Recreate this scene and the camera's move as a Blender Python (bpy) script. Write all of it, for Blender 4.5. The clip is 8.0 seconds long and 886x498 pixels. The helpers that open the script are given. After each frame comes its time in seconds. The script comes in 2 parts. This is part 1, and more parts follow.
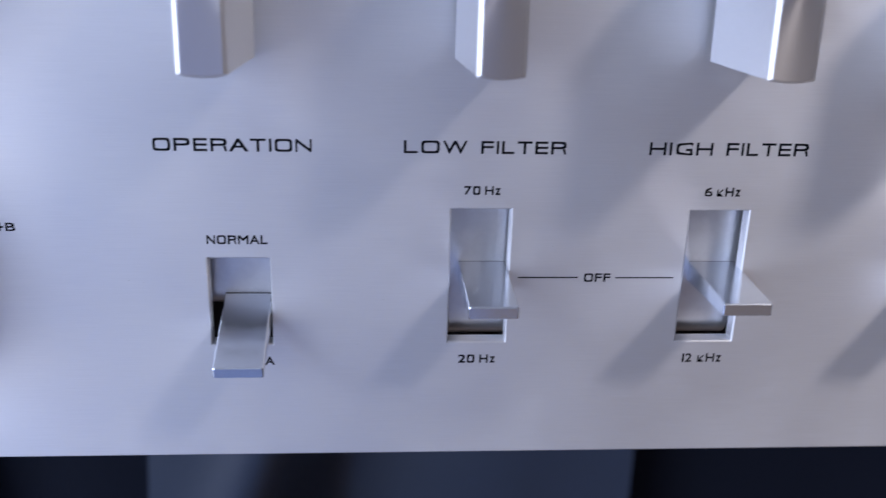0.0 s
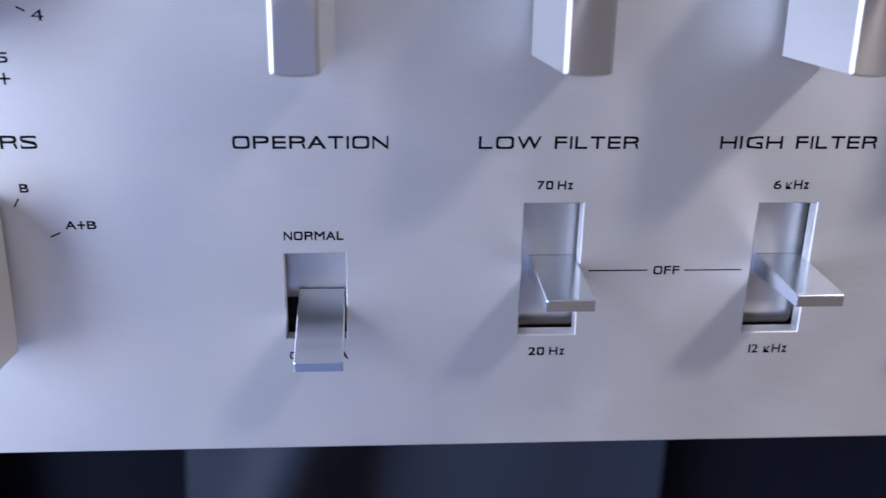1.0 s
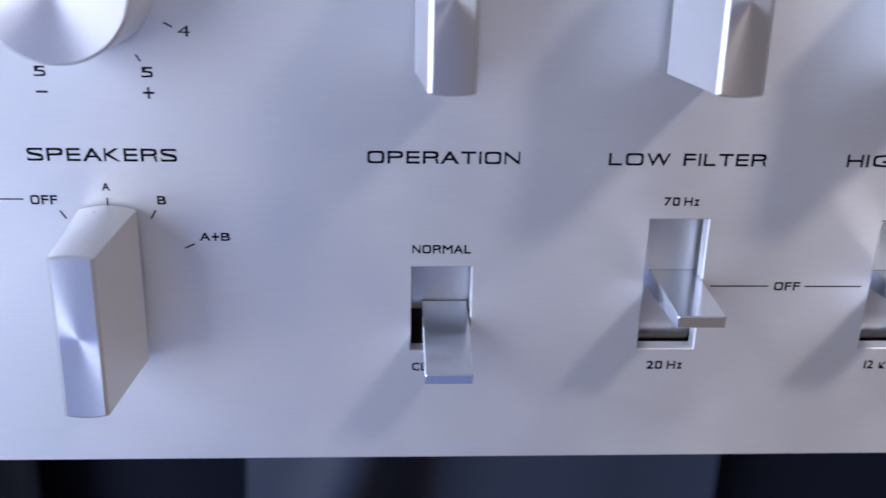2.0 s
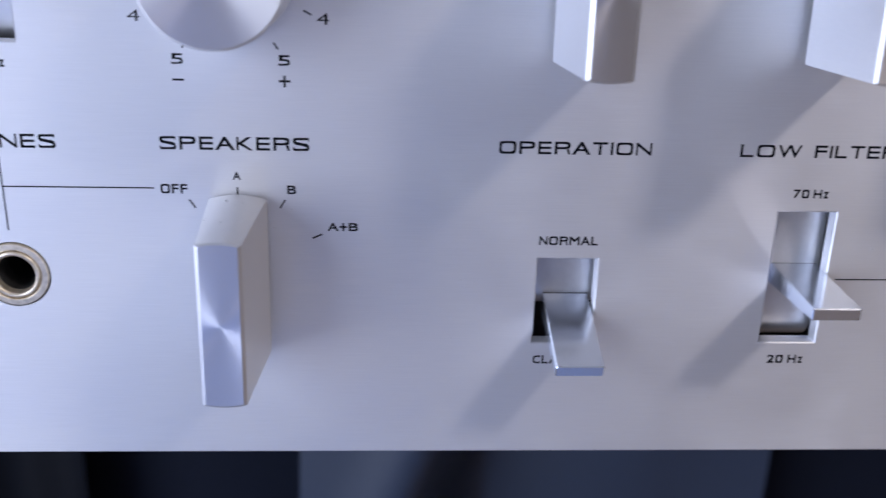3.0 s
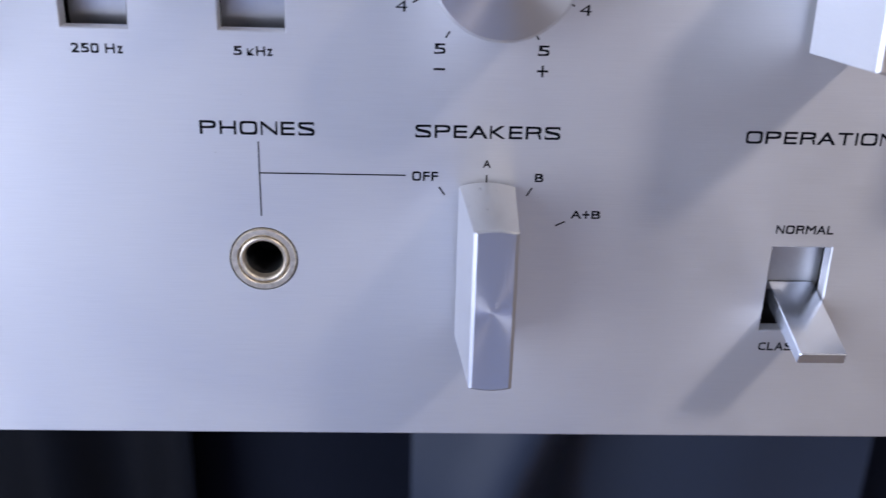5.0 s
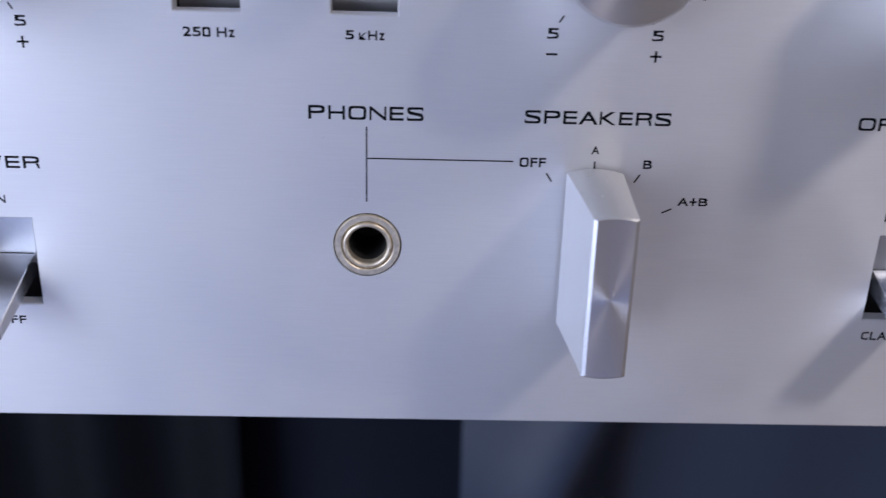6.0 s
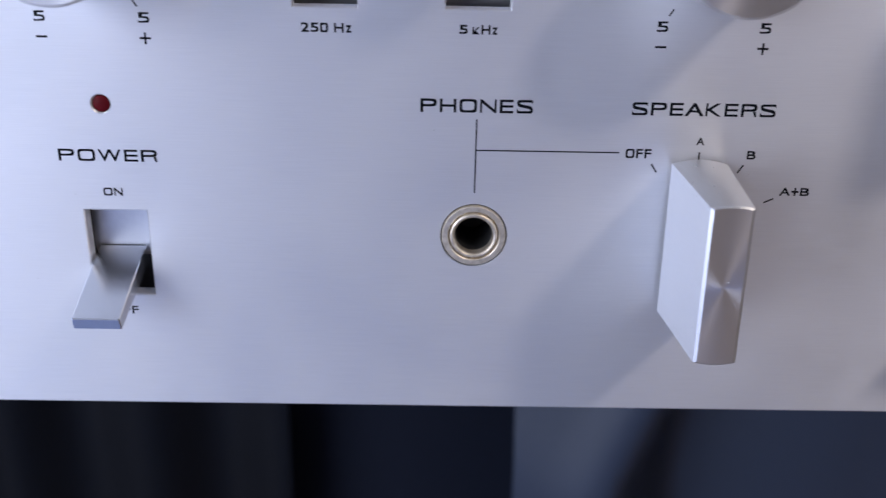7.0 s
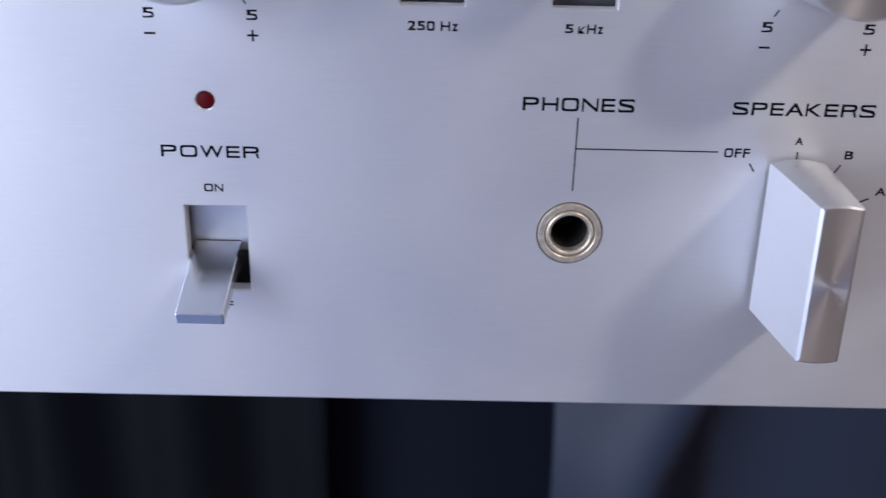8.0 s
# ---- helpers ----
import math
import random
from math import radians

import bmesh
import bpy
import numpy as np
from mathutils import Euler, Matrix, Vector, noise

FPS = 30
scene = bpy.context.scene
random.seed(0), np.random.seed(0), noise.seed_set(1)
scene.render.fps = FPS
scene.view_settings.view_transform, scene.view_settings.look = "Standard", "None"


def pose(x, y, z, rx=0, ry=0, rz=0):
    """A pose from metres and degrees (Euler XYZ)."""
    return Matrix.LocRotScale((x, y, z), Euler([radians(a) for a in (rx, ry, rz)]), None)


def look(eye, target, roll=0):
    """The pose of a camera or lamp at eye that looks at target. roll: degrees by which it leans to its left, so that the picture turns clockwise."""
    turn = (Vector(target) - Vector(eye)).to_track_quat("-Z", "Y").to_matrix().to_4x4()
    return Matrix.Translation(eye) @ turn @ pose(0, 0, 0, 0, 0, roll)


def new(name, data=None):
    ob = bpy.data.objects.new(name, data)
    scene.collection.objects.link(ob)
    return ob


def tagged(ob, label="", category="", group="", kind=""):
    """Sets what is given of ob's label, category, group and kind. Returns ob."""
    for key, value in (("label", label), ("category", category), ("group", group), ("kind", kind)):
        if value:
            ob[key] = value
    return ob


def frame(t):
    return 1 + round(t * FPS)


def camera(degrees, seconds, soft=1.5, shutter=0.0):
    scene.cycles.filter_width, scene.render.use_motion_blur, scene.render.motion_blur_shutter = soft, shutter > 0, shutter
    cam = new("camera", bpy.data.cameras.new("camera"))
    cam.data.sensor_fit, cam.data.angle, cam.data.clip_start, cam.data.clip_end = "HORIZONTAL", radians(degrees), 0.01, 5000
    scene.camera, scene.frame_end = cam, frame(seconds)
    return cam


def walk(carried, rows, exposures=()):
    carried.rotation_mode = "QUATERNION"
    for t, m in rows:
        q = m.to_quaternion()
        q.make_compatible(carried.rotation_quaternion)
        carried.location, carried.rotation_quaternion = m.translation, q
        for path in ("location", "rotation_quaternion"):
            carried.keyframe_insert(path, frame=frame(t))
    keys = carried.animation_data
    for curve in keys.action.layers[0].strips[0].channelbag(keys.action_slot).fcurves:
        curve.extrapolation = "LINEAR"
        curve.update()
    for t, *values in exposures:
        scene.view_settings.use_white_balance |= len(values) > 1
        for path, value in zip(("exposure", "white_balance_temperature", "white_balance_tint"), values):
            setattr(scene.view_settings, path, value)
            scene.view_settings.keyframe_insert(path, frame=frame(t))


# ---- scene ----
cam = camera(46.97, 8.0, 1.3, 0.5)
PATH = [
    (0, (0.11949, -0.16600, 0.69987), (0.14776, 0.20515, 0.55342), 1.70),
    (0.5, (0.11107, -0.16719, 0.69960), (0.13892, 0.20315, 0.55103), 1.35),
    (1, (0.10715, -0.16748, 0.70064), (0.13389, 0.20286, 0.55186), 1.13),
    (1.5, (0.09677, -0.16806, 0.70240), (0.12095, 0.20354, 0.55635), 1.27),
    (1.7, (0.09309, -0.16749, 0.70336), (0.11501, 0.20341, 0.55521), 1.34),
    (2.8, (0.06841, -0.16715, 0.70285), (0.09206, 0.20312, 0.55340), 1.76),
    (3, (0.06473, -0.16624, 0.70034), (0.08625, 0.20495, 0.55285), 1.68),
    (3.5, (0.05355, -0.16614, 0.70032), (0.07307, 0.20437, 0.55084), 1.73),
    (4, (0.04629, -0.16843, 0.70268), (0.06307, 0.20090, 0.55000), 1.57),
    (4.5, (0.03643, -0.16843, 0.70223), (0.05246, 0.20036, 0.54817), 1.63),
    (5, (0.02525, -0.16755, 0.70090), (0.03991, 0.20161, 0.54759), 1.70),
    (5.2, (0.02161, -0.16784, 0.70034), (0.03553, 0.20144, 0.54724), 1.70),
    (6.3, (0.00457, -0.16583, 0.69940), (0.01222, 0.20113, 0.54040), 1.52),
    (6.5, (0.00134, -0.16762, 0.69842), (0.00764, 0.20000, 0.54089), 1.32),
    (7, (-0.00753, -0.16999, 0.69988), (-0.00287, 0.19695, 0.54071), 1.16),
    (7.5, (-0.01549, -0.17113, 0.70016), (-0.01088, 0.19561, 0.54055), 1.28),
    (8, (-0.02506, -0.17083, 0.70058), (-0.02028, 0.19513, 0.53917), 1.52),
]
# the clip's camera balances its picture a little warmer and darker towards the end
walk(cam, [(t, look(eye, target, roll)) for t, eye, target, roll in PATH],
     [(0, -0.05, 6430, 10), (1.5, -0.01, 6480, 10), (3, 0.03, 6580, 10), (4.5, 0.03, 6700, 10), (5.2, -0.03, 6700, 10), (6.5, -0.10, 6750, 10), (8, -0.07, 6850, 10)])
# close focus on the panel, so that what hangs far below it goes soft
cam.data.dof.use_dof = True
cam.data.dof.focus_distance = 0.178
cam.data.dof.aperture_fstop = 16.0

# ---- light: a cool sky window on one side, a smaller, higher and whiter one on the other ----
scene.cycles.blur_glossy = 0.0  # the levers and knobs throw light on the panel
world = bpy.data.worlds.new("sky")
scene.world = world
world.use_nodes = True
sky = world.node_tree.nodes.new("ShaderNodeTexSky")
sky.sky_type, sky.sun_disc = "NISHITA", False
sky.sun_elevation, sky.sun_rotation = radians(40), radians(150)
world.node_tree.links.new(sky.outputs[0], world.node_tree.nodes["Background"].inputs[0])
world.node_tree.nodes["Background"].inputs[1].default_value = 0.1


def window_light(name, at, towards, wide, high, watts, colour):
    lamp = bpy.data.lights.new(name, "AREA")
    lamp.shape, lamp.size, lamp.size_y, lamp.energy, lamp.color = "RECTANGLE", wide, high, watts, colour
    ob = new(name, lamp)
    ob.matrix_world = look(at, towards)
    return ob


window_light("window_light_west", (-1.58, -2.0, 1.1), (0, -2.0, 1.1), 3.0, 2.0, 99, (0.665, 0.745, 1.0))
window_light("window_light_east", (1.48, -1.25, 2.35), (0.1, 0, 0.6), 0.24, 0.24, 19.0, (0.96, 0.87, 0.86))

# ---- materials ----


def material(name):
    m = bpy.data.materials.new(name)
    m.use_nodes = True
    nt = m.node_tree
    return m, nt, nt.nodes["Principled BSDF"]


def noise_at(nt, scale, stretch=(1, 1, 1), detail=3.0, rough=0.5):
    """Noise in object space, stretched."""
    tc = nt.nodes.new("ShaderNodeTexCoord")
    mp = nt.nodes.new("ShaderNodeMapping")
    mp.inputs["Scale"].default_value = stretch
    nz = nt.nodes.new("ShaderNodeTexNoise")
    nz.inputs["Scale"].default_value, nz.inputs["Detail"].default_value, nz.inputs["Roughness"].default_value = scale, detail, rough
    nt.links.new(tc.outputs["Object"], mp.inputs["Vector"])
    nt.links.new(mp.outputs[0], nz.inputs["Vector"])
    return nz.outputs["Fac"]


def ramp(nt, fac, low, high, a=0.3, b=0.7):
    r = nt.nodes.new("ShaderNodeMapRange")
    r.inputs["From Min"].default_value, r.inputs["From Max"].default_value = a, b
    r.inputs["To Min"].default_value, r.inputs["To Max"].default_value = low, high
    nt.links.new(fac, r.inputs["Value"])
    return r.outputs["Result"]


def tint(nt, fac, one, two):
    mix = nt.nodes.new("ShaderNodeMix")
    mix.data_type = "RGBA"
    mix.inputs["A"].default_value, mix.inputs["B"].default_value = (*one, 1), (*two, 1)
    nt.links.new(fac, mix.inputs["Factor"])
    return mix.outputs["Result"]


def bump(nt, p, fac, strength, distance):
    b = nt.nodes.new("ShaderNodeBump")
    b.inputs["Strength"].default_value, b.inputs["Distance"].default_value = strength, distance
    nt.links.new(fac, b.inputs["Height"])
    nt.links.new(b.outputs[0], p.inputs["Normal"])


def brushed(name, one, two, metal, rough, aniso, streaks, tangent=(0, 0, 1), bumps=0.08, vary=0.04):
    """Aluminium brushed along x; tangent is the way in which its highlights stretch."""
    m, nt, p = material(name)
    grain = noise_at(nt, 1.0, streaks, 4.0, 0.65)
    cloud = noise_at(nt, 38.0, (1, 1, 1), 3.0)
    p.inputs["Metallic"].default_value = metal
    nt.links.new(tint(nt, ramp(nt, grain, 0, 1, 0.25, 0.75), one, two), p.inputs["Base Color"])
    add = nt.nodes.new("ShaderNodeMath")
    nt.links.new(ramp(nt, grain, rough - vary, rough + vary), add.inputs[0])
    nt.links.new(ramp(nt, cloud, -vary, vary), add.inputs[1])
    nt.links.new(add.outputs[0], p.inputs["Roughness"])
    p.inputs["Anisotropic"].default_value = aniso
    if tangent:
        v = nt.nodes.new("ShaderNodeCombineXYZ")
        for k in range(3):
            v.inputs[k].default_value = tangent[k]
        nt.links.new(v.outputs[0], p.inputs["Tangent"])
    bump(nt, p, grain, bumps, 0.00005)
    return m


def turned(name, colour, rough, aniso):
    """Aluminium turned on a lathe round the object's y axis: fine rings, highlights in rays from the middle."""
    m, nt, p = material(name)
    tc = nt.nodes.new("ShaderNodeTexCoord")
    flat = nt.nodes.new("ShaderNodeVectorMath")
    flat.operation = "MULTIPLY"
    flat.inputs[1].default_value = (1, 0, 1)
    nt.links.new(tc.outputs["Object"], flat.inputs[0])
    way = nt.nodes.new("ShaderNodeVectorMath")
    way.operation = "NORMALIZE"
    nt.links.new(flat.outputs[0], way.inputs[0])
    nt.links.new(way.outputs[0], p.inputs["Tangent"])
    far = nt.nodes.new("ShaderNodeVectorMath")
    far.operation = "LENGTH"
    nt.links.new(flat.outputs[0], far.inputs[0])
    rings = nt.nodes.new("ShaderNodeTexNoise")
    rings.noise_dimensions = "1D"
    rings.inputs["Scale"].default_value, rings.inputs["Detail"].default_value = 9000, 2
    nt.links.new(far.outputs["Value"], rings.inputs["W"])
    p.inputs["Metallic"].default_value, p.inputs["Anisotropic"].default_value = 0.95, aniso
    dark = tuple(0.96 * c for c in colour)
    nt.links.new(tint(nt, rings.outputs["Fac"], colour, dark), p.inputs["Base Color"])
    nt.links.new(ramp(nt, rings.outputs["Fac"], rough - 0.015, rough + 0.015), p.inputs["Roughness"])
    return m


def plain(name, one, two, rough, metal=0.0, scale=60.0, relief=0.0, stretch=(1, 1, 1), coat=0.0, shine=0.5):
    m, nt, p = material(name)
    fine = noise_at(nt, scale, stretch, 5.0, 0.6)
    nt.links.new(tint(nt, ramp(nt, fine, 0, 1), one, two), p.inputs["Base Color"])
    broad = noise_at(nt, scale / 9, stretch, 2.0)
    nt.links.new(ramp(nt, broad, max(rough - 0.08, 0.02), min(rough + 0.08, 1)), p.inputs["Roughness"])
    p.inputs["Metallic"].default_value, p.inputs["Coat Weight"].default_value, p.inputs["Specular IOR Level"].default_value = metal, coat, shine
    if relief:
        bump(nt, p, fine, 0.4, relief)
    return m


PANEL = brushed("brushed_panel_aluminium", (0.760, 0.764, 0.775), (0.832, 0.834, 0.846), 0.80, 0.54, 0.64, (110, 900, 6500), (0, 0, 1), 0.15, 0.065)
SATIN = brushed("satin_knob_aluminium", (0.72, 0.72, 0.725), (0.76, 0.76, 0.765), 0.86, 0.31, 0.6, (900, 300, 6000), (0, 0.35, 0.94), 0.03, 0.03)
LEVER = brushed("brushed_lever_aluminium", (0.70, 0.74, 0.81), (0.76, 0.80, 0.87), 0.94, 0.20, 0.2, (1500, 600, 1500), (0, 1, 0), 0.01, 0.03)
PLATE = brushed("dull_switch_plate", (0.64, 0.65, 0.68), (0.69, 0.70, 0.73), 0.86, 0.38, 0.0, (900, 900, 900), None, 0.003, 0.02)
FACE = turned("turned_knob_face", (0.86, 0.85, 0.86), 0.31, 0.87)
NICKEL = plain("worn_nickel_plating", (0.56, 0.48, 0.36), (0.80, 0.71, 0.57), 0.36, 0.75, 900, 0.00004)
PRINT = plain("black_printed_ink", (0.004, 0.004, 0.006), (0.010, 0.010, 0.013), 0.6, 0, 4000, shine=0.06)
BLACK = plain("black_plastic", (0.008, 0.008, 0.009), (0.016, 0.016, 0.018), 0.6, 0, 900)
LED = plain("dark_red_lens", (0.085, 0.003, 0.006), (0.11, 0.004, 0.008), 0.5, 0, 700, shine=0.1)
CASE = plain("black_case_paint", (0.015, 0.015, 0.016), (0.03, 0.03, 0.03), 0.5, 0, 800, 0.00005)
RUBBER = plain("black_rubber", (0.01, 0.01, 0.01), (0.02, 0.02, 0.02), 0.8, 0, 600)
WOOD = plain("dark_stained_wood", (0.02, 0.013, 0.009), (0.05, 0.03, 0.02), 0.4, 0, 14, 0.0002, (1, 6, 6))
SLATE = plain("slate_blue_satin_cloth", (0.024, 0.036, 0.064), (0.031, 0.044, 0.075), 0.5, 0, 9000, 0.00004, (1, 1, 0.3))
# darker copy of the slate cloth; the left piece's dimness is in its colour
SLATE_DIM = plain("dimmed_slate_satin_cloth", (0.0030, 0.0040, 0.0065), (0.0045, 0.0058, 0.009), 0.45, 0, 9000, 0.00004, (1, 1, 0.3), shine=0.16)
NAVY = plain("navy_cloth", (0.008, 0.011, 0.020), (0.012, 0.015, 0.026), 0.7, 0, 9000, 0.00004, (1, 1, 0.3), shine=0.1)
PLASTER = plain("grey_plaster", (0.20, 0.20, 0.21), (0.25, 0.25, 0.26), 0.9, 0, 30, 0.0005)
BEIGE = plain("warm_beige_plaster", (0.20, 0.165, 0.135), (0.24, 0.195, 0.16), 0.9, 0, 30, 0.0005)
CEIL = plain("grey_ceiling_paint", (0.45, 0.45, 0.44), (0.50, 0.50, 0.49), 0.9, 0, 30)
FLOORING = plain("varnished_brown_boards", (0.20, 0.145, 0.105), (0.30, 0.22, 0.165), 0.5, 0, 9, 0.0003, (8, 1, 1))
# for an unseen floor sheet, bright blue so that the metal reflects blue
BLUE_BOUNCE = plain("blue_bounce_sheet", (0.21, 0.28, 0.50), (0.28, 0.36, 0.60), 0.9, 0, 220, 0.002)
GLASS, _, glass = material("window_glass")
glass.inputs["Transmission Weight"].default_value, glass.inputs["Roughness"].default_value = 1.0, 0.0
FRAME = plain("white_window_paint", (0.72, 0.72, 0.71), (0.80, 0.80, 0.79), 0.4, 0, 40)

# ---- mesh helpers; millimetres, height counted from 0.6 m ----
MM, Z0 = 0.001, 0.6


def mesh_of(bm, name, mat, smooth=False):
    bmesh.ops.recalc_face_normals(bm, faces=bm.faces[:])
    me = bpy.data.meshes.new(name)
    bm.to_mesh(me)
    bm.free()
    me.materials.append(mat)
    if smooth:
        me.shade_smooth()
        me.set_sharp_from_angle(angle=radians(32))
    return me


def part(name, bm, mat, parent, label="", smooth=False, at=(0, 0, 0)):
    ob = new(name, mesh_of(bm, name, mat, smooth))
    ob.parent = parent
    ob.location = at
    return tagged(ob, label) if label else ob


def box(bm, x0, x1, y0, y1, z0, z1, bevel=0.0):
    r = bmesh.ops.create_cube(bm, size=1, matrix=Matrix.LocRotScale(((x0 + x1) / 2, (y0 + y1) / 2, (z0 + z1) / 2), None, (x1 - x0, y1 - y0, z1 - z0)))
    if bevel:
        edges = list({e for v in r["verts"] for e in v.link_edges})
        bmesh.ops.bevel(bm, geom=edges, offset=bevel, segments=2, profile=0.5, affect="EDGES")
    return bm


def solid(x0, x1, y0, y1, z0, z1, bevel=0.0):
    return box(bmesh.new(), x0, x1, y0, y1, z0, z1, bevel)


def lathe(profile, n=64):
    """Turns (radius, y) pairs round the y axis."""
    bm = bmesh.new()
    rings = []
    for r, y in profile:
        if r < 1e-7:
            rings.append([bm.verts.new((0, y, 0))])
        else:
            rings.append([bm.verts.new((r * math.sin(2 * math.pi * k / n), y, r * math.cos(2 * math.pi * k / n))) for k in range(n)])
    for a, b in zip(rings, rings[1:]):
        for k in range(n):
            q = [a[k % len(a)], a[(k + 1) % len(a)], b[(k + 1) % len(b)], b[k % len(b)]]
            q = list(dict.fromkeys(q))
            if len(q) > 2:
                bm.faces.new(q)
    return bm


def loft(loops, close_first=True, close_last=True):
    """Joins loops of equal count in turn."""
    bm = bmesh.new()
    rows = [[bm.verts.new(p) for p in loop] for loop in loops]
    n = len(rows[0])
    for a, b in zip(rows, rows[1:]):
        for k in range(n):
            bm.faces.new((a[k], a[(k + 1) % n], b[(k + 1) % n], b[k]))
    if close_first:
        bm.faces.new(rows[0])
    if close_last:
        bm.faces.new(rows[-1][::-1])
    return bm


# ---- the amplifier: a front panel with slots, on a black case ----
amplifier = tagged(new("amplifier"), "silver hi-fi amplifier with brushed aluminium front on a dark shelf", "amplifier")
amplifier.location = (0, 0, Z0)
LEFT, RIGHT, LOW, HIGH, THICK = -122, 334, -7.2, 141, 2.9
SLOTS = [(-69.5, -58.4, 16.1, 32.7), (91.2, 102.0, 15.9, 32.6), (133.4, 143.9, 16.2, 41.8), (175.6, 186.2, 16.2, 41.7), (218.5, 229.6, 16.2, 41.8),
         (-31.0, -20.3, 69.3, 96.0), (-5.7, 5.1, 69.3, 96.0)]
JACK, LAMP = (0.1, 28.9, 6.05), (-64.4, 52.2, 1.58)


def front_panel():
    bm = bmesh.new()
    c = 0.22
    rounds = [(x, z, r, x - 8, x + 8, z - 8, z + 8) for x, z, r in (JACK, LAMP)]
    holes = [(x0 - c, x1 + c, z0 - c, z1 + c) for x0, x1, z0, z1 in SLOTS] + [q[3:] for q in rounds]
    xs = sorted({LEFT + c, RIGHT - c, *(v for h in holes for v in h[:2])})
    zs = sorted({LOW + c, HIGH - c, *(v for h in holes for v in h[2:])})
    grid = {}

    def vert(x, y, z):
        key = (round(x, 4), round(y, 4), round(z, 4))
        if key not in grid:
            grid[key] = bm.verts.new((x * MM, y * MM, z * MM))
        return grid[key]

    def quad(*points):
        bm.faces.new([vert(*q) for q in points])

    for x0, x1 in zip(xs, xs[1:]):
        for z0, z1 in zip(zs, zs[1:]):
            mx, mz = (x0 + x1) / 2, (z0 + z1) / 2
            if not any(h[0] < mx < h[1] and h[2] < mz < h[3] for h in holes):
                quad((x0, 0, z0), (x1, 0, z0), (x1, 0, z1), (x0, 0, z1))

    def rect(x0, x1, z0, z1, y):
        return [(x0, y, z0), (x1, y, z0), (x1, y, z1), (x0, y, z1)]

    def skin(loops):
        for a, b in zip(loops, loops[1:]):
            for k in range(len(a)):
                quad(a[k], a[(k + 1) % len(a)], b[(k + 1) % len(b)], b[k])

    for x0, x1, z0, z1 in SLOTS:
        skin([rect(x0 - c, x1 + c, z0 - c, z1 + c, 0), rect(x0, x1, z0, z1, c), rect(x0, x1, z0, z1, THICK)])
    skin([rect(LEFT + c, RIGHT - c, LOW + c, HIGH - c, 0), rect(LEFT, RIGHT, LOW, HIGH, c), rect(LEFT, RIGHT, LOW, HIGH, THICK)])
    for x, z, r, x0, x1, z0, z1 in rounds:
        square, edge, ring, back = [], [], [], []
        b = 0.25 if r < 3 else 0.06
        for k in range(48):
            a = 2 * math.pi * k / 48 + math.pi / 4
            s, o = math.cos(a), math.sin(a)
            f = 8 / max(abs(s), abs(o))
            square.append((x + f * s, 0, z + f * o))
            edge.append((x + (r + b) * s, 0, z + (r + b) * o))
            ring.append((x + r * s, b, z + r * o))
            back.append((x + r * s, THICK, z + r * o))
        skin([square, edge, ring, back])
    return bm


panel = part("front_panel", front_panel(), PANEL, amplifier, "brushed aluminium front panel with black printed lettering")

case = bmesh.new()
box(case, -0.114, 0.326, 0.0125, 0.33, -0.004, 0.134, 0.002)
part("case", case, CASE, amplifier, "black painted metal case")
for x in (-0.08, 0.29):
    for y in (0.10, 0.29):
        foot = lathe([(0, 0), (0.015, 0), (0.017, 0.002), (0.018, 0.0155), (0, 0.0155)], 32)
        bmesh.ops.rotate(foot, verts=foot.verts[:], cent=(0, 0, 0), matrix=Matrix.Rotation(radians(90), 3, "X"))
        part("foot", foot, RUBBER, amplifier, "black rubber foot", True, (x, y, -0.0195))

# ---- lettering ----


WIDTHS = {"I": 4.2, "1": 8, "W": 38, "M": 33, "A": 33, "O": 29, "G": 29, "E": 23, "L": 22, "F": 22, "T": 26, "z": 17, "\u0138": 22, "+": 22, " ": 6}
SQUARE = {"O": 4.5, "0": 4.5, "C": 4.0, "S": 2.8, "G": 4.0, "6": 3.0, "5": 2.6, "2": 2.6}


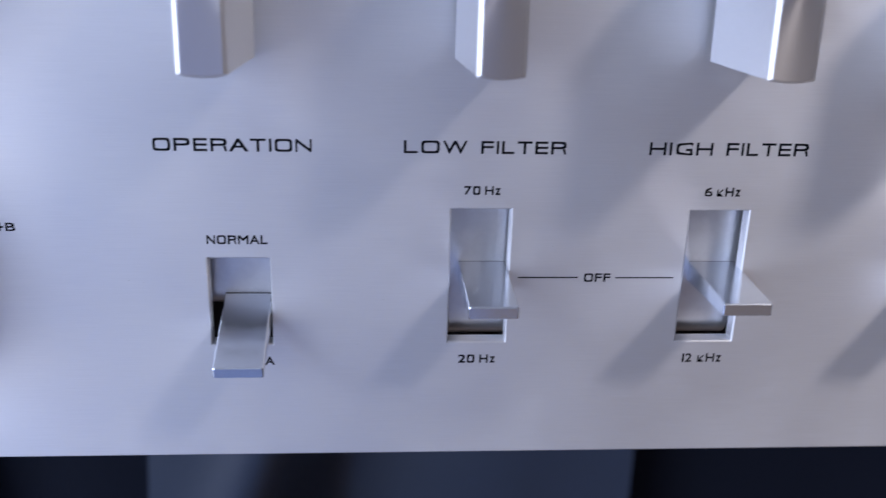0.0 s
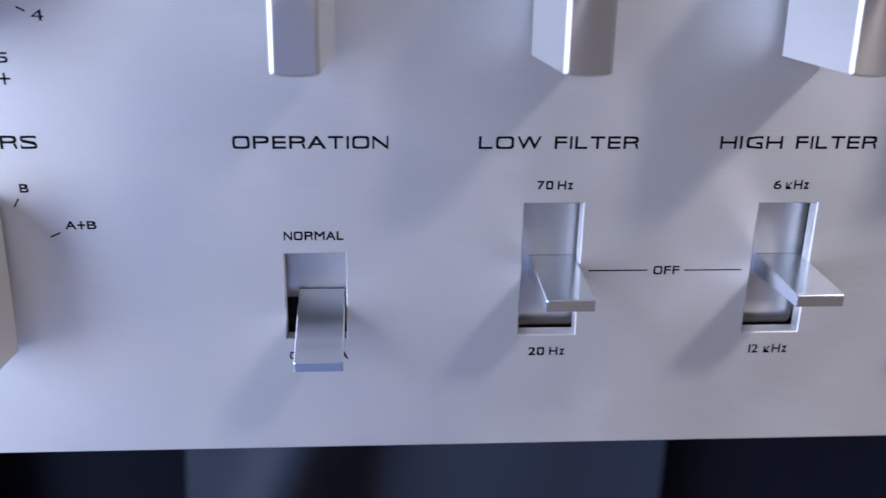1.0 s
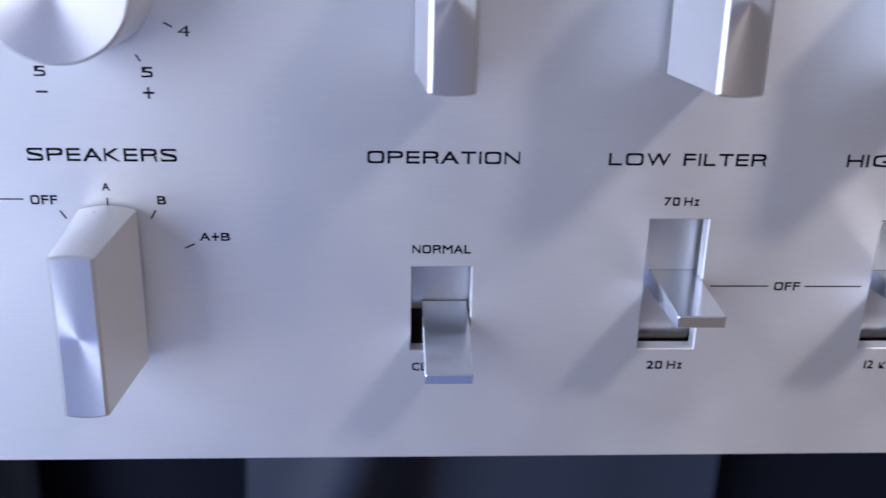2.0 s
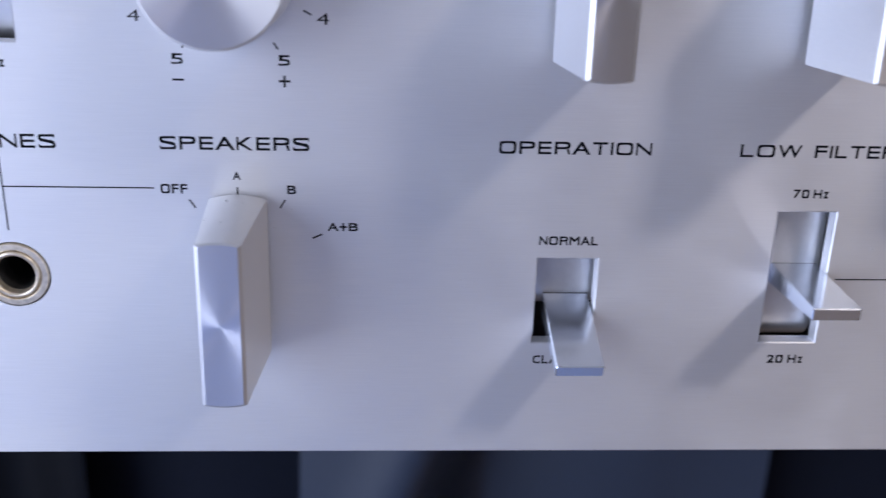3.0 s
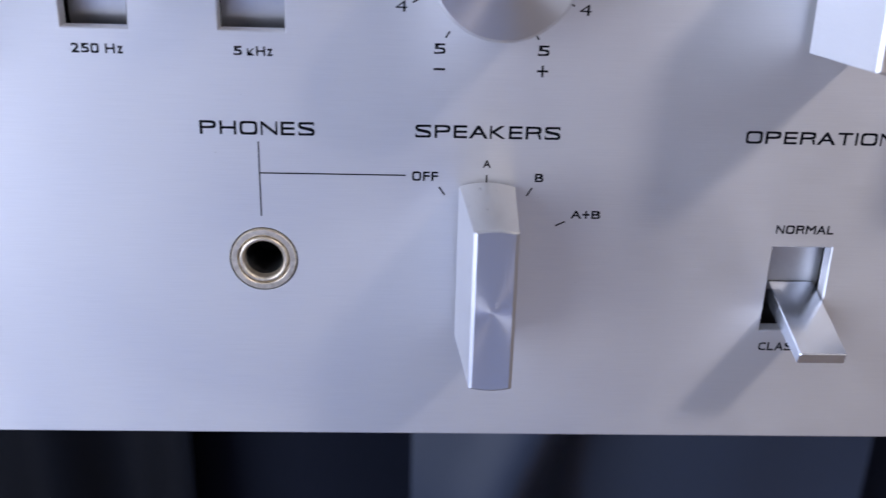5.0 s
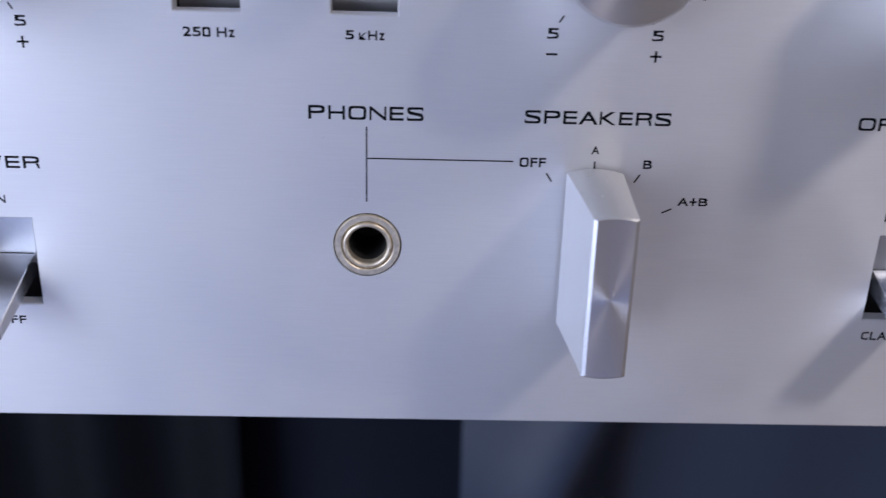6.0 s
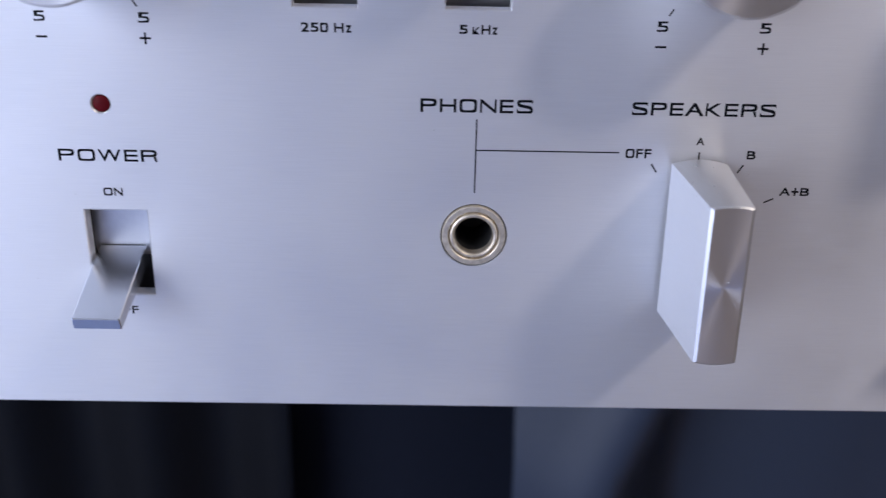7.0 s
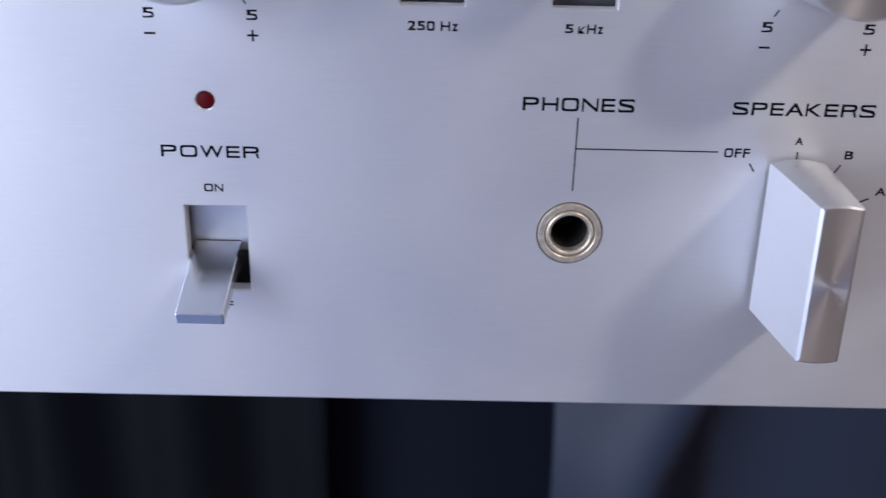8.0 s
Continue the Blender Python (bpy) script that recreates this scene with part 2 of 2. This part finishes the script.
def glyph(char, bold):
    """One character of the built-in font, with the round ones squared off as on the panel."""
    cu = bpy.data.curves.new("lettering", "FONT")
    cu.body, cu.resolution_u, cu.offset = "P" if char == "R" else char, 10, bold + (-0.002 if char in "4MNW" else 0.014 if char in "AK" else 0.009 if char in "+\u0138" else 0.021)
    if char in "MNW":
        cu.offset = 0.0
    tmp = bpy.data.objects.new("tmp", cu)
    scene.collection.objects.link(tmp)
    me = bpy.data.meshes.new_from_object(tmp.evaluated_get(bpy.context.evaluated_depsgraph_get()))
    bpy.data.objects.remove(tmp)
    co = np.array([v.co[:2] for v in me.vertices])
    low, high = co.min(0), co.max(0)
    co -= low
    if char in SQUARE:
        n, mid = SQUARE[char], (high - low) / 2
        q = co / mid - 1
        q *= (np.hypot(q[:, 0], q[:, 1]) / np.maximum((np.abs(q) ** n).sum(1) ** (1 / n), 1e-6))[:, None]
        co = (q / np.abs(q).max(0) + 1) * mid
    faces = [tuple(q.vertices) for q in me.polygons]
    if char == "R":  # a bowl as on the P, with a steep short leg
        (w, h), n = co.max(0), len(co)
        stem, foot = 0.17 * h, co[co[:, 0] > 0.5 * co[:, 0].max()][:, 1].min()
        co = np.concatenate([co, [(w - 1.35 * stem, foot), (w - stem, 0), (w, 0), (w - 0.55 * stem, foot)]])
        faces.append((n, n + 1, n + 2, n + 3))
    lift = np.zeros(len(co))
    if char in "MNW":  # thickened by small shifts, since an offset would cross itself
        n, d = len(co), 0.010 + bold
        lift = np.repeat(np.arange(4) * 0.003, n)
        faces = [tuple(n * k + v for v in q) for k in range(4) for q in faces]
        co = np.concatenate([co + (dx, dy) for dx, dy in ((-d, -d), (d, -d), (d, d), (-d, d))])
        co -= co.min(0)
    bpy.data.meshes.remove(me)
    return co, faces, lift


GLYPHS = {}


def widened(co, ch, wide, z0, top):
    """Fits a character into its box; upright strokes keep the width that the level ones have."""
    size = co.max(0)
    k = (top - z0) / size[1]
    stem, target = 0.17 * size[1], wide / k
    if ch in "I14A":
        keep, onto = [0, size[0]], [0, target]
    elif ch in "T+":
        c = size[0] / 2
        keep, onto = [0, c - stem / 2, c + stem / 2, size[0]], [0, target / 2 - stem / 2, target / 2 + stem / 2, target]
    else:
        thin = stem * (0.85 if ch in "BEFHKLPRN" else 1.0)
        keep, onto = [0, stem, size[0] - stem, size[0]], [0, thin, target - thin, target]
    return [(u * k, z0 + v * k) for u, v in zip(np.interp(co[:, 0], keep, onto), co[:, 1])]


def word(text, x0, x1, z0, z1, proud=0.03):
    """Black print in extended capitals that fills the box from x0 to x1 and z0 to z1."""
    wide = [WIDTHS.get(ch, 27) for ch in text]
    gaps = [2.5 if "A" in text[k:k + 2] else 5.2 for k in range(len(text) - 1)] + [0]
    unit = (x1 - x0) / (sum(wide) + sum(gaps))
    points, faces, x = [], [], x0
    for ch, w, g in zip(text, wide, gaps):
        if ch != " ":
            bold = 0.008 if z1 - z0 < 1.76 and ch not in "46\u0138" else 0.0
            if (ch, bold) not in GLYPHS:
                GLYPHS[ch, bold] = glyph(ch, bold)
            co, fs, lift = GLYPHS[ch, bold]
            top = z0 + (z1 - z0) * (0.78 if ch in "z\u0138" else 1.0)
            faces += [tuple(len(points) + k for k in q) for q in fs]
            points += [((x + u) * MM, -(proud + up) * MM, z * MM) for (u, z), up in zip(widened(co, ch, w * unit, z0, top), lift)]
        x += (w + g) * unit
    me = bpy.data.meshes.new("lettering")
    me.from_pydata(points, [], faces)
    me.materials.append(PRINT)
    ob = new("lettering", me)
    ob.parent = panel
    return tagged(ob, "black printed lettering reading " + text)


def stroke(name, a, b, wide=0.26):
    """A printed line from a to b on the panel."""
    a, b = Vector(a), Vector(b)
    side = (b - a).normalized().orthogonal() * wide / 2
    bm = bmesh.new()
    bm.faces.new([bm.verts.new((q.x * MM, -0.03 * MM, q.y * MM)) for q in (a - side, b - side, b + side, a + side)])
    part(name, bm, PRINT, panel)


for text, x0, x1, z0, z1 in [
        ("PHONES", -9.75, 9.6, 51.75, 54.15), ("SPEAKERS", 26.6, 51.4, 51.8, 54.1), ("OPERATION", 83.4, 109.6, 51.8, 54.05),
        ("LOW", 125.0, 135.75, 51.75, 54.0), ("FILTER", 138.1, 152.7, 51.75, 54.0), ("HIGH", 167.1, 178.2, 51.75, 54.05), ("FILTER", 180.6, 195.1, 51.75, 54.05),
        ("POWER", -72.8, -55.6, 41.9, 44.1), ("ON", -65.7, -62.3, 35.5, 37.0), ("OFF", -66.4, -61.8, 12.1, 13.7),
        ("NORMAL", 91.3, 101.7, 35.2, 36.85), ("CLASS A", 91.4, 102.2, 11.7, 13.4), ("70", 135.5, 138.3, 44.4, 46.0), ("Hz", 139.1, 141.8, 44.4, 46.0),
        ("20", 135.5, 138.5, 11.9, 13.6), ("Hz", 139.4, 142.3, 11.9, 13.6), ("6", 177.7, 179.1, 44.35, 46.0), ("\u0138Hz", 179.9, 184.1, 44.35, 46.0),
        ("12", 177.4, 179.2, 11.8, 13.6), ("\u0138Hz", 180.3, 184.8, 11.8, 13.6), ("OFF", 157.6, 162.4, 28.1, 29.75),
        ("OFF", 26.2, 30.7, 44.05, 45.75), ("A", 38.35, 39.75, 46.6, 48.0), ("B", 47.5, 49.0, 44.15, 45.7), ("A+B", 54.2, 59.5, 37.5, 39.0),
        ("250", -29.7, -25.2, 65.1, 66.7), ("Hz", -24.2, -21.3, 65.1, 66.7), ("5", -3.4, -2.0, 65.2, 66.75), ("\u0138Hz", -1.2, 3.0, 65.2, 66.75)]:
    word(text, x0, x1, z0, z1)
for a, b in [((145.7, 28.95), (156.5, 28.95)), ((163.3, 28.9), (173.9, 28.9)), ((0, 45), (25.1, 45)), ((0, 50.6), (0, 37.1))]:
    stroke("printed_line", a, b, 0.24)
for a, b in [((30.9, 43.0), (31.9, 41.5)), ((39.1, 45.3), (39.1, 43.9)), ((47.1, 43.1), (46.2, 41.6)), ((53.3, 36.9), (51.6, 36.1))]:
    stroke("scale_mark", a, b, 0.28)
for cx in (39.0, -64.25):
    for s in (-1, 1):
        word("5", cx + s * 8.6 - 0.95, cx + s * 8.6 + 0.95, 66.1, 67.9)
        word("4", cx + s * 15.0 - 1.0, cx + s * 15.0 + 1.0, 72.9, 74.7)
        stroke("scale_mark", (cx + s * 7.0, 69.9), (cx + s * 7.7, 68.8), 0.28)
        stroke("scale_mark", (cx + s * 11.9, 75.1), (cx + s * 13.2, 74.4), 0.28)
        stroke("scale_mark", (cx + s * 8.6 - 0.95, 63.6), (cx + s * 8.6 + 0.95, 63.6), 0.36)
    stroke("scale_mark", (cx + 8.6, 62.6), (cx + 8.6, 64.55), 0.36)

# ---- switches: a plate behind each slot and a flat lever ----


def switch(cx, slot, root, tip, reach, low, deep=4.6, end=2.2):
    """root and tip: heights of the lever's top at the plate and at its end; low: the foot of the plate."""
    x0, x1, z0, z1 = slot
    r = min(4.6, 11.0 - deep)
    profile = [(deep, z1 + 2), (deep, low + r)]
    profile += [(deep + r - r * math.cos(radians(15 * k)), low + r - r * math.sin(radians(15 * k))) for k in range(1, 7)]
    wall = 0.5
    loops = [[((x0 - wall) * MM, y * MM, z * MM), ((x1 + wall) * MM, y * MM, z * MM), ((x1 + wall) * MM, (y + 0.6) * MM, (z + 0.3) * MM), ((x0 - wall) * MM, (y + 0.6) * MM, (z + 0.3) * MM)] for y, z in profile]
    unit = part("toggle_switch", solid((x0 - 1) * MM, (x1 + 1) * MM, 0.0117, 0.0123, (z0 - 1) * MM, (z1 + 1) * MM), BLACK, amplifier, "black switch housing deep in the slot")
    part("switch_plate", loft(loops), PLATE, unit, "dull silver plate behind the slot", True)
    w0, w1, t0, t1 = 4.25, 4.15, 4.2, end
    # the dark gap where the lever meets the plate is a black strip
    part("lever_gap_shade", solid((cx - w0 + 0.1) * MM, (cx + w0 - 0.1) * MM, (deep - 0.03) * MM, (deep + 0.5) * MM, (root - 1.5) * MM, (root + 0.04) * MM), BLACK, unit, "black strip standing in for the shaded gap above the lever")
    slope, b = (root - tip) / (deep + reach), 0.16
    loops = []
    for y, w, top, thick in ((deep + 4, w0, root + slope * 4, t0), (-reach + b, w1, tip, t1), (-reach, w1 - b, tip - 0.22, t1 - 0.22 - b)):
        loops.append([(x * MM, (y + slope * (top - z)) * MM, z * MM) for x, z in (
            (cx - w + b, top), (cx + w - b, top), (cx + w, top - b), (cx + w, top - thick + b),
            (cx + w - b, top - thick), (cx - w + b, top - thick), (cx - w, top - thick + b), (cx - w, top - b))])
    part("lever", loft(loops), LEVER, unit, "flat brushed aluminium lever with worn bright edges")
    return unit


switch(-64.9, SLOTS[0], 23.9, 18.3, 14.3, 20.5, 4.8, 2.35)
switch(97.5, SLOTS[1], 23.8, 18.7, 14.3, 20.5, 4.8, 2.2)
switch(139.6, SLOTS[2], 30.2, 30.3, 15.6, 14.2)
switch(182.3, SLOTS[3], 30.2, 30.6, 15.2, 14.2)
switch(224.2, SLOTS[4], 30.8, 30.4, 15.3, 14.2)
switch(-25.6, SLOTS[5], 86.0, 85.6, 15.3, 66.0, 6.5)
switch(-0.3, SLOTS[6], 86.0, 85.6, 15.3, 66.0, 6.5)

# ---- knobs ----


def pointer_knob(cx, cz):
    """A slab knob with round ends, narrower towards its turned front, with a chamfer along the front."""
    back, front = -1.3, -23.7

    def outline(y, half, radius, n=12):
        a = math.asin(half / radius)
        pts = [(radius * math.sin(-a + 2 * a * k / n), radius * math.cos(-a + 2 * a * k / n)) for k in range(n + 1)]
        pts += [(-x, -z) for x, z in pts]
        return [(x * MM, y * MM, z * MM) for x, z in pts]

    loops = [outline(back, 4.75, 14.75)]
    for k in range(7):
        u = k / 6
        loops.append(outline(back - 0.2 + (front + 0.50 - back) * u, 4.9 - 1.4 * u ** 0.9, 14.9 - 1.1 * u))
    loops.append(outline(front, 2.97, 13.5))
    knob = part("pointer_knob", loft(loops, True, False), SATIN, amplifier, "satin aluminium pointer knob with rounded ends", True, (cx * MM, 0, cz * MM))
    knob.rotation_euler = (radians(-2.4), 0, 0)
    face = bmesh.new()
    face.faces.new([face.verts.new(q) for q in outline(front, 2.97, 13.5)])
    part("knob_face", face, FACE, knob, "turned aluminium face with ring-shaped sheen")
    part("collar", lathe([(0.0032, 0.0005), (0.0032, back * MM)], 32), BLACK, knob, "black collar behind the knob", True)
    return knob


pointer_knob(39.2, 29.3)
for x, z in ((96.1, 82.05), (137.9, 82.3), (179.95, 82.4), (222.3, 82.4)):
    pointer_knob(x, z)


def round_knob(cx, cz):
    body = lathe([(0.0108, -0.0006), (0.0112, -0.001), (0.0111, -0.0173), (0.0107, -0.0178)], 72)
    knob = part("round_knob", body, SATIN, amplifier, "satin aluminium round knob", True, (cx * MM, 0, cz * MM))
    knob.rotation_euler = (radians(-2.4), 0, 0)
    part("knob_face", lathe([(0.0107, -0.0178), (0, -0.0178)], 72), FACE, knob, "turned aluminium face with ring-shaped sheen")
    return knob


round_knob(39.2, 82.0)
round_knob(-64.2, 82.0)

# ---- headphone jack and power lamp ----
lip = [(3.93 + 0.52 * math.cos(radians(a)), 0.25 - 0.75 * math.sin(radians(a))) for a in range(0, 181, 20)]
jack = part("headphone_jack", lathe([(r * MM, y * MM) for r, y in [(5.80, 3.0), (5.80, -0.05), (5.62, -0.35), (4.75, -0.38), (4.60, -0.25), (4.52, 0.45), *lip, (3.40, 0.7), (3.36, 1.3)]], 64),
            NICKEL, amplifier, "worn nickel-plated headphone socket ring", True, (JACK[0] * MM, 0, JACK[1] * MM))
# a black ring takes the place of the shade in the gap
part("jack_gap_shade", lathe([(5.78 * MM, 0.0004), (6.2 * MM, 0.0004)], 64), BLACK, jack, "black ring standing in for the shade in the gap round the socket", True)
part("jack_sleeve", lathe([(3.36 * MM, 0.0013), (3.26 * MM, 0.006)], 48), CASE, jack, "dark sleeve inside the socket", True)
part("jack_bore", lathe([(3.26 * MM, 0.006), (3.2 * MM, 0.0118), (0, 0.0118)], 48), BLACK, jack, "dark bore of the socket", True)
part("power_lamp", lathe([(1.55 * MM, 0.004), (1.55 * MM, 0.0006), (1.4 * MM, 0.0003), (0.9 * MM, 0.0001), (0, 0.0)], 40), LED, amplifier, "dark red unlit power lamp", True, (LAMP[0] * MM, 0, LAMP[1] * MM))

# ---- the stand below: a set-back shelf with cloth hanging under it ----
stand = tagged(new("media_stand"), "dark wooden media stand with a set-back shelf under the amplifier", "stand")
part("shelf_board", solid(-0.62, 0.85, 0.07, 0.46, 0.5615, 0.58, 0.0015), WOOD, stand)
for x in (-0.62, 0.83):
    part("side_panel", solid(x, x + 0.02, 0.09, 0.45, 0.0, 0.5613, 0.0015), WOOD, stand)
part("back_panel", solid(-0.598, 0.828, 0.43, 0.445, 0.0, 0.5613), WOOD, stand)


def curtain(name, x0, x1, y, mat, label, fold, slant=0.0):
    """Cloth that hangs in folds from the shelf to near the floor; fold gives its depth at each share of its width."""
    bm = bmesh.new()
    nx, nz = 110, 36
    rows = []
    for side in (0, 0.0012):
        for j in range(nz + 1):
            drop = 0.531 * (j / nz) ** 1.5
            row = []
            for i in range(nx + 1):
                u = i / nx
                d = fold(u + slant * min(drop, 0.12) / (x1 - x0)) * (1 + 0.25 * math.sin(9 * drop + 5 * u))
                row.append(bm.verts.new((x0 + (x1 - x0) * u, y + d + side, 0.561 - drop)))
            rows.append(row)
    for half in (rows[:nz + 1], rows[nz + 1:]):
        for a, b in zip(half, half[1:]):
            for i in range(nx):
                bm.faces.new((a[i], a[i + 1], b[i + 1], b[i]))
    for i in (0, nx):
        for j in range(nz):
            bm.faces.new((rows[j][i], rows[j + 1][i], rows[nz + 2 + j][i], rows[nz + 1 + j][i]))
    ob = new(name, mesh_of(bm, name, mat, True))
    return tagged(ob, label, "curtain", "cloth under the shelf")


def waves(deep, count, shift):
    return lambda u: deep * math.sin(2 * math.pi * count * u + shift)


def deep_fold(u):
    """One broad swell, a steep dark fold, then a slow fall."""
    knots = [(-0.4, 0.012), (0.05, 0.006), (0.37, -0.026), (0.60, 0.032), (0.98, 0.027), (1.4, 0.012)]
    for (a, p), (b, q) in zip(knots, knots[1:]):
        if u <= b:
            f = min(max((u - a) / (b - a), 0), 1)
            return p + (q - p) * (3 - 2 * f) * f * f
    return 0.0


curtain("slate_curtain", 0.029, 0.237, 0.200, SLATE, "slate blue satin cloth hanging in soft folds under the shelf", deep_fold, 0.35)
curtain("dimmed_slate_curtain", -0.312, -0.073, 0.243, SLATE_DIM, "slate satin cloth in soft folds under the shelf, its dimness put into a charcoal colour", waves(0.006, 3.7, -18.27))
curtain("navy_curtain", -0.58, 0.81, 0.264, NAVY, "navy cloth hanging behind the other pieces", waves(0.003, 9.0, 0.3))

# ---- the room ----
W, E, N, S, TOP = -1.6, 1.5, 0.62, -3.8, 2.9
tagged(new("floor", mesh_of(solid(W - 0.2, E + 0.2, S - 0.2, N + 0.2, -0.1, 0.0), "floor", FLOORING)), "varnished brown wooden floor", "floor", "", "structure")
# unseen sheet, added so that panel and knobs pick up blue from below
tagged(new("rug", mesh_of(solid(W + 0.02, 0.28, S + 0.1, -0.25, 0.0, 0.012, 0.004), "rug", BLUE_BOUNCE)), "unseen blue-grey sheet added on the floor for blue reflections", "rug")
tagged(new("ceiling", mesh_of(solid(W - 0.2, E + 0.2, S - 0.2, N + 0.2, TOP, TOP + 0.1), "ceiling", CEIL)), "pale grey ceiling", "ceiling", "", "structure")
tagged(new("wall_north", mesh_of(solid(W - 0.2, E + 0.2, N, N + 0.2, 0, TOP), "wall_north", PLASTER)), "grey plaster wall behind the stand", "wall", "", "structure")
tagged(new("wall_south", mesh_of(solid(W - 0.2, E + 0.2, S - 0.2, S, 0, TOP), "wall_south", BEIGE)), "warm beige plaster wall", "wall", "", "structure")


def side_wall(name, x0, x1, y0, y1, z0, z1, mat, look_of):
    """A wall along y with one window opening through it."""
    bm = bmesh.new()
    for a, b, c, d in ((S, N, 0, z0), (S, N, z1, TOP), (S, y0, z0, z1), (y1, N, z0, z1)):
        box(bm, x0, x1, a, b, c, d)
    tagged(new(name, mesh_of(bm, name, mat)), look_of + " plaster wall with a window opening", "wall", "", "structure")


def window(name, x, y0, y1, z0, z1):
    w = tagged(new(name), "white-painted casement window", "window", "", "structure")
    for a, b, c, d in ((y0, y1, z0, z0 + 0.05), (y0, y1, z1 - 0.05, z1), (y0, y0 + 0.05, z0 + 0.05, z1 - 0.05), (y1 - 0.05, y1, z0 + 0.05, z1 - 0.05)):
        part("window_frame", solid(x - 0.025, x + 0.025, a, b, c, d), FRAME, w)
    pane = part("pane", solid(x - 0.003, x + 0.003, y0 + 0.05, y1 - 0.05, z0 + 0.05, z1 - 0.05), GLASS, w)
    pane.visible_shadow = False


side_wall("wall_west", W - 0.2, W, -3.5, -0.5, 0.1, 2.1, PLASTER, "grey")
side_wall("wall_east", E, E + 0.2, -1.55, -0.95, 2.05, 2.65, BEIGE, "warm beige")
window("window_1", W - 0.1, -3.5, -0.5, 0.1, 2.1)
window("window_2", E + 0.1, -1.55, -0.95, 2.05, 2.65)

# ---- dust: pale flecks on the panel and levers; two on a knob stand for bright nicks ----


def dust(count):
    bm = bmesh.new()
    for k in range(count):
        x, z, r = random.uniform(-0.105, 0.21), random.uniform(-0.004, 0.068), random.uniform(0.00005, 0.00013)
        if any(a - 1 < x * 1000 < b + 1 and c - 1 < z * 1000 < d + 1 for a, b, c, d in SLOTS) or math.hypot(x, z - 0.029) < 0.008:
            continue
        bmesh.ops.create_icosphere(bm, subdivisions=1, radius=r, matrix=Matrix.Translation((x, -r * 0.5, Z0 + z)) @ Matrix.Diagonal((random.uniform(0.7, 2.2), 0.6, 1, 1)))
    # dust on the levers; the last two flecks imitate bright nicks in the knob face
    for x, z in ((0.1376, 0.0304), (0.1402, 0.0304), (0.1394, 0.0304), (0.1815, 0.0306), (0.0412, 0.0276), (0.0396, 0.0316)):
        y = -0.0243 if x < 0.05 else random.uniform(-0.013, -0.006)
        bmesh.ops.create_icosphere(bm, subdivisions=1, radius=0.00012, matrix=Matrix.Translation((x, y, Z0 + z)) @ Matrix.Diagonal((1.4, 0.7, 0.6, 1)))
    ob = new("dust", mesh_of(bm, "dust", plain("pale_flecks", (0.6, 0.6, 0.6), (0.75, 0.75, 0.75), 0.9, 0, 3000)))
    return tagged(ob, "pale dust flecks on the panel and levers, and two flecks for bright nicks in a knob face", "dust", "", "stuff")


dust(28)
